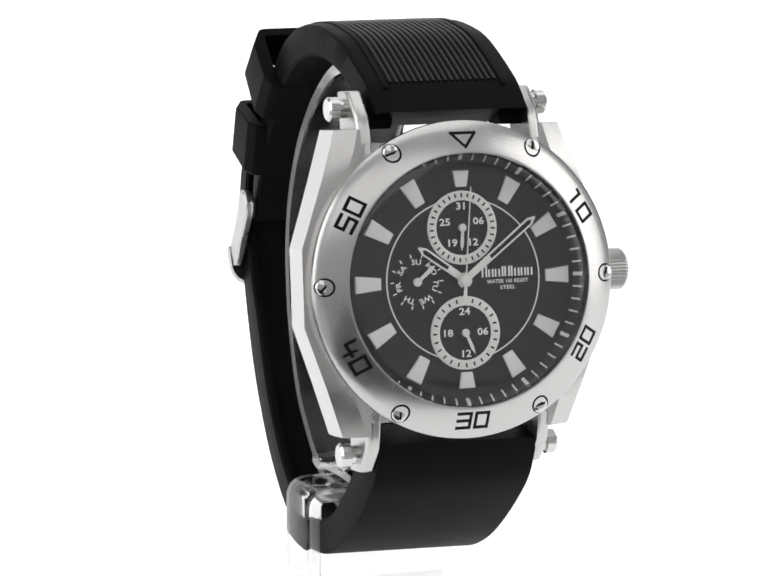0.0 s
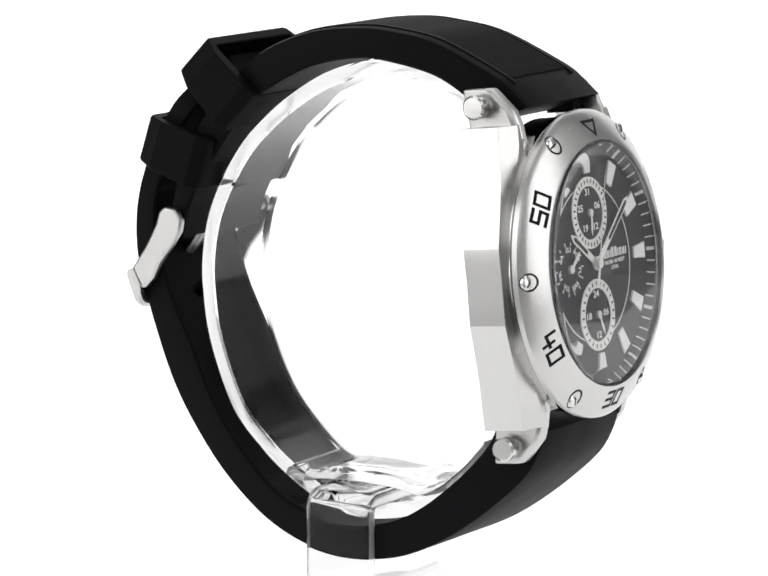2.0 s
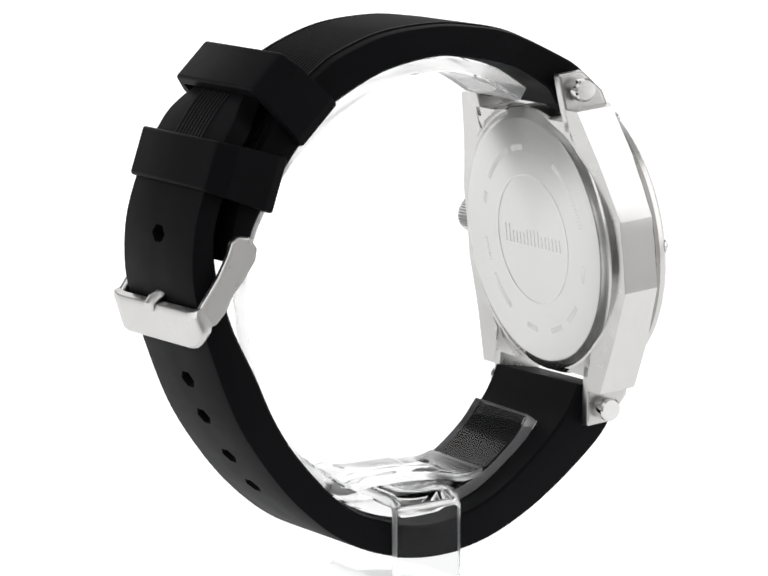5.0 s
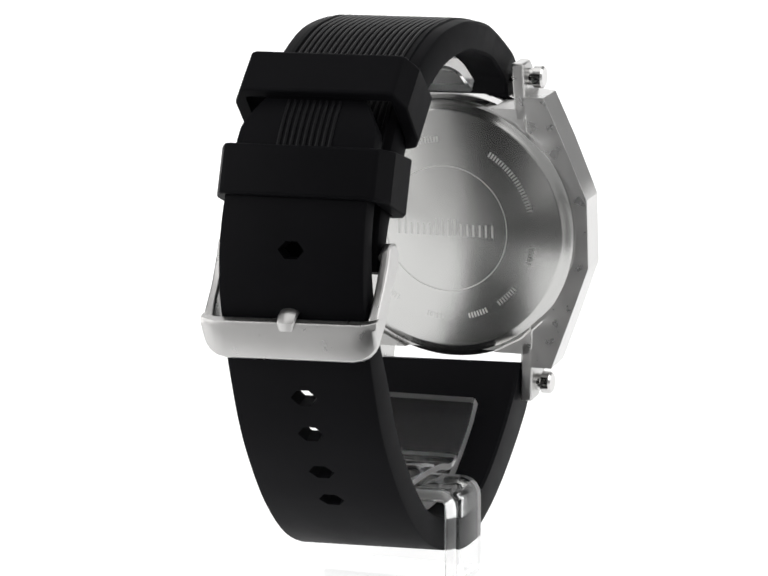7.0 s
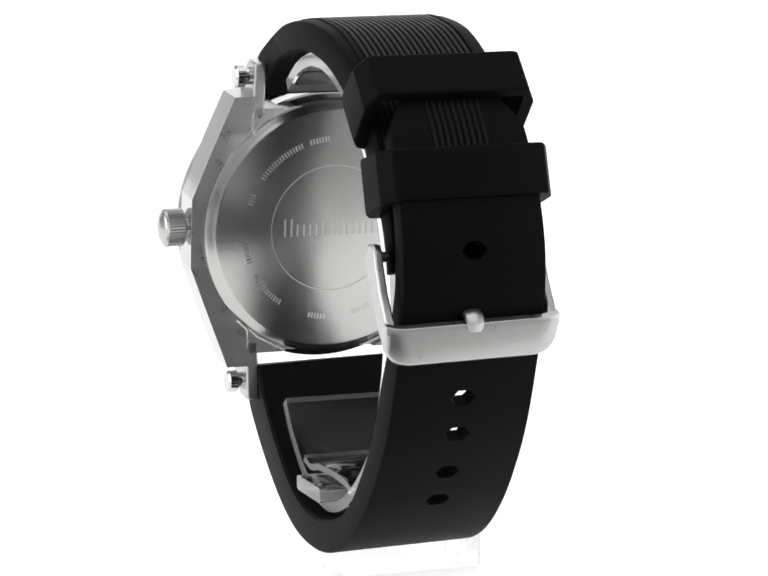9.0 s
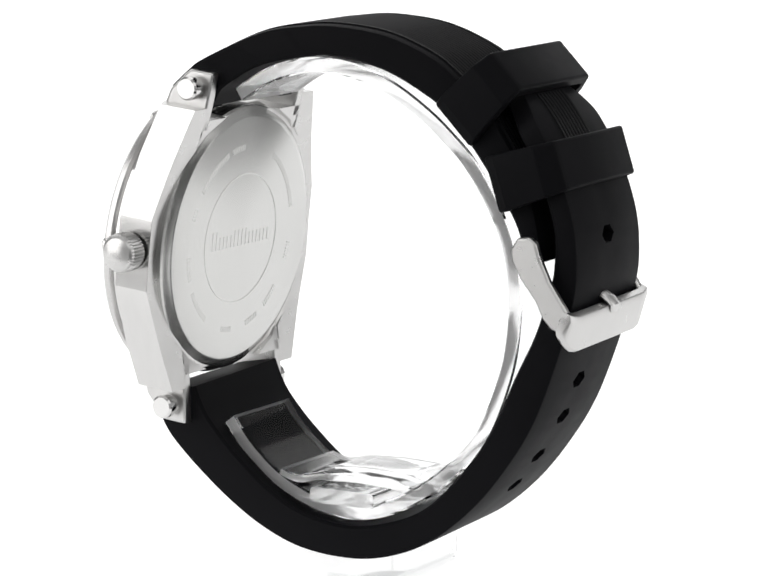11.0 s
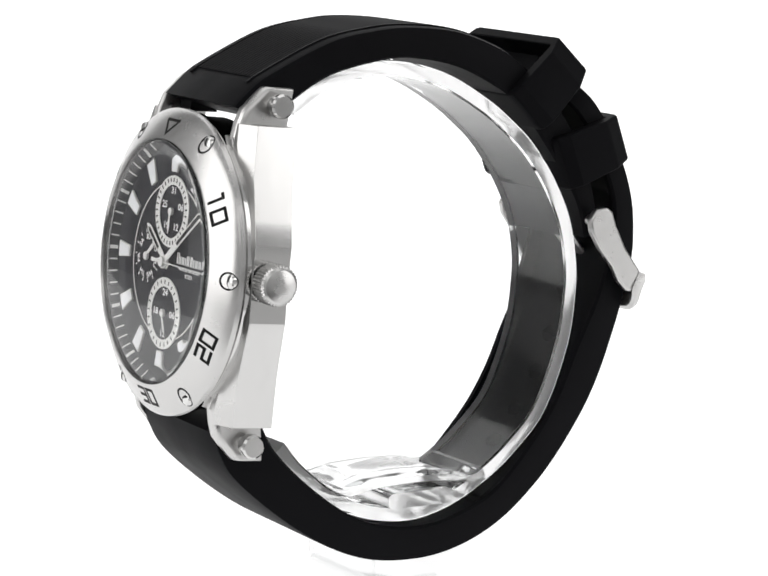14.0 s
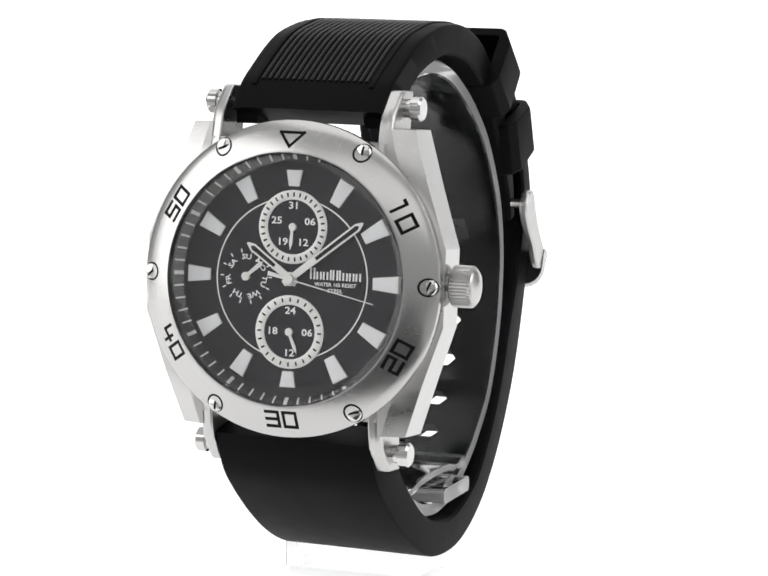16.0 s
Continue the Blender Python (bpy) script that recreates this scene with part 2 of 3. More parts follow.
UP_OUT = [(-32.0, 24.4), (-29.2, 26.9), (-26.3, 28.9), (-16.2, 33.5), (-8.8, 34.9), (-2.5, 35.2), (6.0, 34.2), (13.4, 31.5), (17.3, 29.0),
          (21.7, 25.2), (25.3, 21.0), (28.6, 15.7), (31.0, 10.0), (32.2, 5.2), (32.7, 1.2)]
UP_IN = [(-24.5, 21.6), (-23.4, 23.6), (-22.0, 25.0), (-16.2, 28.3), (-8.8, 30.0), (-2.5, 30.4), (6.0, 28.7), (13.2, 25.2), (16.5, 22.8),
         (20.2, 18.7), (23.0, 15.0), (25.6, 11.2), (28.2, 6.8), (29.4, 3.4), (30.0, 0.4)]
LOW_OUT = [(-35.6, -24.2), (-34.7, -27.4), (-32.1, -31.7), (-24.8, -38.2), (-17.2, -43.3), (-9.3, -46.6), (-0.6, -47.6), (7.0, -46.4), (14.4, -43.1),
           (21.6, -37.2), (27.4, -30.2), (31.9, -22.9), (35.6, -13.6), (37.6, -7.0), (38.8, -1.6), (38.6, 5.4), (36.9, 11.8), (33.9, 18.4),
           (30.4, 23.6), (27.0, 27.0), (24.6, 29.0)]
LOW_IN = [(-28.0, -22.8), (-26.8, -25.6), (-25.0, -28.4), (-20.6, -33.0), (-14.0, -38.3), (-8.0, -41.2), (-0.6, -42.4), (6.4, -41.2), (13.4, -38.0),
          (20.6, -30.6), (25.0, -24.0), (28.4, -16.6), (31.8, -9.8), (33.6, -4.6), (34.9, 0.0), (35.0, 5.8), (33.4, 11.2), (30.9, 16.6),
          (28.0, 21.0), (25.0, 24.4), (23.0, 26.4)]


def build_straps():
    bm, O, I = strap_mesh(UP_OUT, UP_IN, [11.9, 12.0, 12.0, 11.8, 11.5, 11.2, 11.0, 11.0], 72, (-0.3, -0.7))
    for side in (-1, 1):     # shoulders that reach down beside the spring bar
        prism(bm, [(side * 8.6, 22.4), (side * 11.9, 22.4), (side * 11.9, 24.5), (side * 8.2, 24.5)], -11.0, -6.4)
    upper = part("upper_strap", bm, RUBBER, watch, "smooth black rubber strap with a ribbed panel")
    # lengthwise ribs in the panel on top
    count = 18
    for i in range(count):
        x = -8.2 + 16.4 * i / (count - 1)
        rb = bmesh.new()
        rings = []
        for k in range(5, 61):
            o, d = O[k], (O[k] - I[k]).normalized()
            rings.append([S(-0.45 + x + s, *(o + d * h)) for s, h in ((-0.34, -0.1), (-0.26, 0.2), (0.0, 0.34), (0.26, 0.2), (0.34, -0.1))])
        loft(rb, rings)
        part("rib", rb, RUBBER_RIB, upper)
    frame_bm = bmesh.new()
    for x in (-9.3, 9.3):
        rings = []
        for k in range(4, 62):
            o, d = O[k], (O[k] - I[k]).normalized()
            rings.append([S(-0.45 + x + s, *(o + d * h)) for s, h in ((-0.5, -0.1), (-0.3, 0.3), (0.3, 0.3), (0.5, -0.1))])
        loft(frame_bm, rings)
    part("panel_border", frame_bm, RUBBER, upper)
    # the long lower strap, run through the buckle, with its tapered tip
    widths = [12.5, 12.4, 12.3, 12.2, 12.0, 11.8, 11.6, 11.5, 11.4, 11.3, 11.3, 11.3, 11.3, 11.1, 10.6, 5.4]
    bm, O, I = strap_mesh(LOW_OUT, LOW_IN, widths, 112, (-0.8, -0.4), 0.3, (54, 59, 65, 70, 76, 88))
    lower = part("lower_strap", bm, RUBBER, watch, "smooth black rubber strap with a row of slots")
    for i in range(9):       # the ribbed end of the strap's tip
        rings = []
        for k in range(98, 108):
            o, d = O[k], (O[k] - I[k]).normalized()
            rings.append([S(-4.4 + i + s, *(o + d * h)) for s, h in ((-0.34, -0.1), (-0.26, 0.18), (0.0, 0.3), (0.26, 0.18), (0.34, -0.1))])
        part("rib", loft(bmesh.new(), rings), RUBBER_RIB, lower)


build_straps()


def keeper(name, mid_out, mid_in, length, label):
    """A rubber loop round both straps."""
    o, q = Vector(mid_out), Vector(mid_in)
    n = (o - q).normalized()
    t = Vector((n.y, -n.x))
    h = (o - q).length
    out = [(-13.55, 2.2), (-12.6, 0.4), (-11.4, 0), (11.4, 0), (12.6, 0.4), (13.55, 2.2), (13.55, h - 3.2), (12.0, h - 0.3), (11.2, h), (-11.2, h), (-12.0, h - 0.3), (-13.55, h - 3.2)]
    inn = [(-11.4, 2.4), (-11.3, 1.9), (-10.8, 1.7), (10.8, 1.7), (11.3, 1.9), (11.4, 2.4), (11.4, h - 2.4), (11.3, h - 1.9), (10.8, h - 1.8), (-10.8, h - 1.8), (-11.3, h - 1.9), (-11.4, h - 2.4)]
    bm = bmesh.new()
    rings = []
    for s, sec, grow in ((-0.5, inn, 0), (-0.5, out, -0.25), (-0.46, out, 0), (0.46, out, 0), (0.5, out, -0.25), (0.5, inn, 0)):
        ring = []
        for x, y in sec:
            ln = length * (1.0 + 0.14 * (0.5 - y / h)) * s
            yy = y - grow if y < h / 2 else y + grow
            ring.append(S(-0.75 + x * (1 + grow * 0.02), *(q + n * yy + t * ln)))
        rings.append(ring)
    rings.append(rings[0])
    bm2 = bmesh.new()
    loft(bm2, rings, caps=False)
    bmesh.ops.remove_doubles(bm2, verts=bm2.verts, dist=1e-5)
    bm.free()
    return part(name, bm2, RUBBER, watch, label, bevel=0.45, smooth=25)


keeper("strap_keeper", (27.1, 29.8), (18.0, 20.9), 8.0, "loose black rubber strap loop over the tip")
keeper("strap_keeper", (36.5, 16.2), (24.7, 12.4), 8.2, "black rubber strap loop next to the buckle")


def B(x, y, z):
    """A point of the buckle, which stands a little off the strap."""
    return S(x + 0.6, y - 0.4, z)


def build_buckle():
    buckle = part("buckle", bmesh.new(), STEEL, watch, "brushed steel pin buckle")
    arm = [(32.6, 5.4), (30.6, 5.2), (29.4, 3.4), (29.7, 1.6), (31.2, -0.9), (33.6, -3.9), (34.8, -6.4), (36.2, -7.9), (37.2, -8.2), (38.6, -7.6),
           (39.4, -6.0), (38.4, -4.4), (36.0, -1.0), (34.2, 2.6), (33.6, 4.6)]
    for side in (-1, 1):
        bm = bmesh.new()
        x0, x1 = -0.75 + side * 12.1, -0.75 + side * 13.5
        loft(bm, [[B(x0, *p) for p in arm], [B(x1, *p) for p in arm]])
        part("arm", bm, STEEL, buckle, bevel=0.35)
    bm = bmesh.new()
    rows = []
    for x in [-13.7, -13.5, -13.1, -12.4, -11.4, -9.9, -2.2, -1.8, 0, 1.8, 2.2, 9.9, 11.4, 12.4, 13.1, 13.5, 13.7]:
        e = max(0.0, abs(x) - 9.9) / 3.8
        low = -11.7 + 3.6 * (1 - math.sqrt(max(0.0, 1 - e * e)))
        high = -5.4 + 0.9 * max(0.0, e - 0.5)
        bulge = 0.1 + 0.6 * (1 - e * e)
        rows.append([B(-0.75 + x, *p) for p in ((38.4 + bulge, high), (39.5 + bulge, high - 0.5), (39.6 + bulge, high - 1.5), (38.5 + bulge, low + 0.3),
                                               (37.7 + bulge, low), (37.0 + bulge, low + 0.7), (37.9 + bulge, high - 1.0))])
    loft(bm, rows)
    part("front_bar", bm, STEEL, buckle, bevel=0.15)
    bm = bmesh.new()
    bmesh.ops.create_cone(bm, cap_ends=True, segments=16, radius1=0.8, radius2=0.8, depth=26.0,
                          matrix=Matrix.Translation(L(0.0, 31.3, 3.0)) @ Matrix.Rotation(math.pi / 2, 4, "Y"))
    part("hinge_bar", bm, STEEL, buckle)
    bm = bmesh.new()
    path = spline([(31.0, 3.0), (33.6, 0.0), (36.3, -3.4), (39.1, -4.7), (40.5, -5.8), (40.3, -7.0)], 14)
    rings = []
    for i, p in enumerate(path):
        q = path[min(i + 1, 13)] - path[max(i - 1, 0)]
        q.normalize()
        nn = Vector((-q.y, q.x))
        r = 1.55 if i < 12 else (1.4 if i == 12 else 1.0)
        rings.append([B(-0.75 + r * math.cos(a), *(p + nn * 0.42 * r * math.sin(a))) for a in np.linspace(0, 2 * math.pi, 13)[:-1]])
    loft(bm, rings)
    part("tang", bm, STEEL, buckle, "rounded steel tang")


build_buckle()


# ---- the case ----
def half_width(v):
    return float(np.interp(abs(v + 0.3), [0, 5.7, 23.6, 30], [23.6, 23.6, 17.2, 15.4]))


def front_w(v):
    return float(np.interp(abs(v), [0, 6, 15, 23.5, 26.3, 28.4], [-3.1, -3.15, -3.7, -5.2, -6.6, -8.8]))


def back_w(v):
    return float(np.interp(abs(v), [0, 6, 14, 23.6, 28.2], [-9.0, -9.1, -10.0, -11.7, -12.2]))


def build_case():
    def KC(u, v, w):         # the case sits a little towards nine o'clock
        return K(u - 0.45, v, w)

    case = part("case", bmesh.new(), STEEL, watch, "brushed and polished steel watch case")
    bm = bmesh.new()
    def section(v):
        return half_width(v), back_w(v), max(back_w(v), -10.1), min(front_w(v) + 1.6, -3.0), math.sqrt(max(21.7 ** 2 - v * v, 16.0))

    rings = []
    for v in [-20.4, -18, -16.6, -14, -9, 0, 9, 14, 16.6, 18, 20.4]:
        _, bw, floor_w, ridge, well = section(v)
        well = min(well, 13.5)
        rings.append([KC(u, v, w) for u, w in ((-13.9, floor_w if well > 13.4 else bw), (-well - 0.3, floor_w if well > 13.4 else bw), (-well, floor_w), (well, floor_w),
                                               (well + 0.3, floor_w if well > 13.4 else bw), (13.9, floor_w if well > 13.4 else bw), (13.9, ridge), (-13.9, ridge))])
    loft(bm, rings)
    for su in (-1, 1):
        rings = []
        for v in [-22.5, -19.5, -16.6, -15, -12, -9, -6.02, -5.9, -3, 0, 3, 5.3, 5.42, 9, 12, 15, 16.6, 19.5, 22.5]:
            h, bw, floor_w, ridge, well = section(v)
            inner = floor_w if well > 13.96 else bw
            well = min(max(well, 14.0), h - 2.8)
            rings.append([KC(su * u, v, w) for u, w in ((13.9, inner), (well, inner), (well + 0.25, bw), (h, bw), (h, front_w(v)), (max(h - 3.4, 14.4), ridge), (13.9, ridge))])
        loft(bm, rings)
    middle = part("middle", bm, STEEL, case, bevel=0.3, smooth=18)
    middle.data.materials.append(STEEL)
    middle.data.materials.append(FLANK)
    for p in middle.data.polygons:
        if p.normal.dot(KW) < -0.7:
            p.material_index = 1
        elif abs(p.normal.x) > 0.7:
            p.material_index = 2
    for sv in (-1, 1):
        for su in (-1, 1):
            bm = bmesh.new()
            hv = [18.5, 20.5, 22.5, 24.5, 26.0, 27.2, 28.1]
            loft(bm, [[KC(su * 12.4, sv * v, back_w(v) + (0.6 if v > 28.4 else 0)), KC(su * 14.4, sv * v, back_w(v) + (0.6 if v > 28.4 else 0)),
                       KC(su * 14.4, sv * v, front_w(v) + (0.9 if v < 25 else 0.2)), KC(su * 13.8, sv * v, front_w(v) + (1.5 if v < 25 else 0.9)), KC(su * 12.4, sv * v, front_w(v) + (1.7 if v < 25 else 1.1))] for v in hv])
            lug = part("lug", bm, STEEL, case, bevel=0.3, smooth=25)

            def pin_place(a, b, w, su=su, sv=sv):
                return KC(su * w, sv * 25.5 + b, -9.2 + a)
            bm = lathe([(0, 17.1), (1.55, 17.1), (1.85, 16.8), (1.85, 15.5), (1.4, 15.3), (1.4, 14.2), (0, 14.2)], 20, place=pin_place)
            part("pin_head", bm, POLISHED, lug, "round polished pin head")
    for sv in (-1, 1):
        bm = lathe([(0, -12.6), (0.9, -12.6), (0.9, 12.6), (0, 12.6)], 12, place=lambda a, b, w, sv=sv: KC(w, sv * 25.5 + b, -9.2 + a))
        part("spring_bar", bm, POLISHED, case)
    # round body under the bezel
    bm = lathe([(0, -8.0), (22.3, -8.0), (22.3, -3.5), (22.9, -3.3), (22.9, -2.3), (22.5, -2.0), (0, -2.0)][1:6] + [(18.6, -2.0), (18.6, -8.0)], 96, loop=True)
    part("body_ring", bm, POLISHED, case)
    # bezel
    bm = lathe([(18.6, 2.8), (19.0, 2.75), (21.9, 1.05), (22.8, 0.6), (23.3, 0.0), (23.35, -0.8), (22.8, -1.25), (18.3, -1.25), (18.3, 1.9)], 128, loop=True, place=F)
    bezel = part("bezel", bm, BEZEL, watch, "brushed steel bezel with black minute numerals")
    def bezel_w(u, v):
        r = math.hypot(u, v)
        return float(np.interp(r, [18.6, 19.0, 21.9, 22.8, 23.3], [2.8, 2.75, 1.05, 0.6, 0.0]))

    for i in range(6):
        u0, v0 = around(30 + 60 * i, 21.85)

        def at(a, b, w, u0=u0, v0=v0):
            return F(u0 + a, v0 + b, w)
        # black ring laid on the bezel for the shade round the screw
        bm = lathe([(1.1, 0.04), (1.38, 0.04), (1.38, -0.5), (1.1, -0.5)], 24, loop=True,
                   place=lambda a, b, w, u0=u0, v0=v0: F(u0 + a, v0 + b, w + bezel_w(u0 + a, v0 + b)))
        screw = part("screw", lathe([(1.28, -0.5), (1.28, 0.75), (1.1, 1.0), (0.6, 1.18), (0, 1.24)], 24, place=at), POLISHED, bezel, "domed slotted steel screw")
        part("recess_shade", bm, INK_AND_SHADE, screw)
        ang = radians((35, 20, -30, 40, 0, -25)[i] + 45)
        c, s = math.cos(ang), math.sin(ang)
        slot = bmesh.new()
        rings = []
        for k in range(9):       # a black strip on the dome, painting the shade of the cut
            x = -1.2 + 0.3 * k
            top = float(np.interp(abs(x), [0, 0.6, 1.1, 1.28], [1.24, 1.18, 1.0, 0.75])) + 0.012
            rings.append([F(u0 + x * c - y * s, v0 + x * s + y * c, w) for y, w in ((-0.17, top - 0.2), (-0.17, top), (0.17, top), (0.17, top - 0.2))])
        loft(slot, rings)
        part("slot", slot, INK_AND_SHADE, screw)
    # squared numerals, drawn in strokes on a 2 x 2.6 cell
    STROKES = {"0": [((0, 0), (2, 0)), ((2, 0), (2, 2.6)), ((2, 2.6), (0, 2.6)), ((0, 2.6), (0, 0))],
               "1": [((0.5, 2.6), (1.2, 2.6)), ((1.2, 2.6), (1.2, 0))],
               "2": [((0, 2.6), (2, 2.6)), ((2, 2.6), (2, 1.3)), ((2, 1.3), (0, 1.3)), ((0, 1.3), (0, 0)), ((0, 0), (2, 0))],
               "3": [((0, 2.6), (2, 2.6)), ((2, 2.6), (2, 0)), ((0, 1.3), (2, 1.3)), ((0, 0), (2, 0))],
               "4": [((0, 2.6), (0, 1.0)), ((0, 1.0), (2, 1.0)), ((1.5, 1.9), (1.5, 0))],
               "5": [((2, 2.6), (0, 2.6)), ((0, 2.6), (0, 1.3)), ((0, 1.3), (2, 1.3)), ((2, 1.3), (2, 0)), ((2, 0), (0, 0))]}

    def stroke(bm, pts_uv, width=0.23):
        (ax, ay), (bx, by) = pts_uv
        d = Vector((bx - ax, by - ay))
        ln = d.length
        d.normalize()
        n = Vector((-d.y, d.x)) * width
        a, b = Vector((ax, ay)) - d * width, Vector((bx, by)) + d * width
        rings = []
        for k in range(5):
            m = a.lerp(b, k / 4)
            rings.append([F(p.x, p.y, bezel_w(p.x, p.y) + h) for p, h in ((m + n, -0.1), (m + n, 0.035), (m - n, 0.035), (m - n, -0.1))])
        loft(bm, rings)

    for num, ang, outward in (("10", 60, 1), ("20", 120, -1), ("30", 180, -1), ("40", 240, -1), ("50", 300, 1)):
        cu, cv = around(ang, 20.55)
        up = Vector(around(ang, 1)) * outward
        right = Vector((up.y, -up.x))
        bm = bmesh.new()
        for k, ch in enumerate(num):
            for a, b in STROKES[ch]:
                uv = []
                for x, y in (a, b):
                    p = Vector((cu, cv)) + right * ((x - 1) * 0.95 + (k - 0.5) * 2.75) + up * (y - 1.3) * 0.84
                    uv.append((p.x, p.y))
                stroke(bm, uv)
        part("numeral", bm, INK_AND_SHADE, bezel)
    bm = bmesh.new()
    tri = [(-1.85, 21.5), (1.85, 21.5), (0, 19.45)]
    for a, b in zip(tri, tri[1:] + tri[:1]):
        stroke(bm, (a, b), 0.2)
    part("triangle", bm, INK_AND_SHADE, bezel)
    # caseback
    bm = lathe([(0, -10.75), (19.6, -10.75), (20.0, -10.6), (20.6, -10.2), (21.1, -10.1), (21.5, -9.8), (21.5, -8.0), (0, -8.0)], 96, place=flat)
    back = part("caseback", bm, BACKPLATE, watch, "turned steel caseback with engraved rings")
    back.matrix_basis = case_frame(-0.4)
    for r in (10.4,):
        part("engraved_ring", lathe([(r, -10.79), (r + 0.16, -10.79), (r + 0.16, -10.7), (r, -10.7)], 72, loop=True, place=flat), ENGRAVED, back)
    bm = bmesh.new()
    for k in range(8):       # the maker's mark as plain bars, mirrored to read from behind
        x = 7.6 - k * 2.15
        hh = 3.0 if k == 0 else (2.7 if k in (3, 4) else 2.0)
        for dx in (-0.55, 0.55):
            prism(bm, [(x + dx - 0.17, -1.2), (x + dx + 0.17, -1.2), (x + dx + 0.17, -1.2 + hh), (x + dx - 0.17, -1.2 + hh)], -10.78, -10.7, place=flat)
    tagged(part("maker_mark", bm, ENGRAVED, back), kind="stuff")
    bm = bmesh.new()
    for a0, a1 in ((4, 18), (22, 56), (66, 74), (96, 112), (120, 146), (166, 178), (194, 208), (216, 232), (250, 262), (284, 330)):
        for k in range(int((a1 - a0) / 2)):
            a = a0 + 2 * k
            prism(bm, [around(a - 0.55, 14.5), around(a + 0.55, 14.5), around(a + 0.55, 15.4), around(a - 0.55, 15.4)], -10.78, -10.7, place=flat)
    tagged(part("inscription", bm, ENGRAVED, back), kind="stuff")
    # crown
    segs = 36
    bm = bmesh.new()

    def ring(r, x, fl):
        return [K(x + 0.3, 0.1 + (r + (fl if i % 2 else 0)) * math.cos(2 * math.pi * i / (2 * segs)),
                  -5.7 + (r + (fl if i % 2 else 0)) * math.sin(2 * math.pi * i / (2 * segs))) for i in range(2 * segs)]
    loft(bm, [ring(1.7, 22.5, 0), ring(1.7, 23.3, 0), ring(2.75, 23.35, 0), ring(3.1, 23.6, -0.22), ring(3.1, 26.3, -0.22), ring(2.75, 26.65, -0.1), ring(2.4, 26.9, 0), ring(1.6, 27.2, 0), ring(0.7, 27.38, 0)])
    part("crown", bm, STEEL, watch, "knurled round steel crown", smooth=20)


build_case()


# ---- the dial ----
turn, extrude = lathe, prism


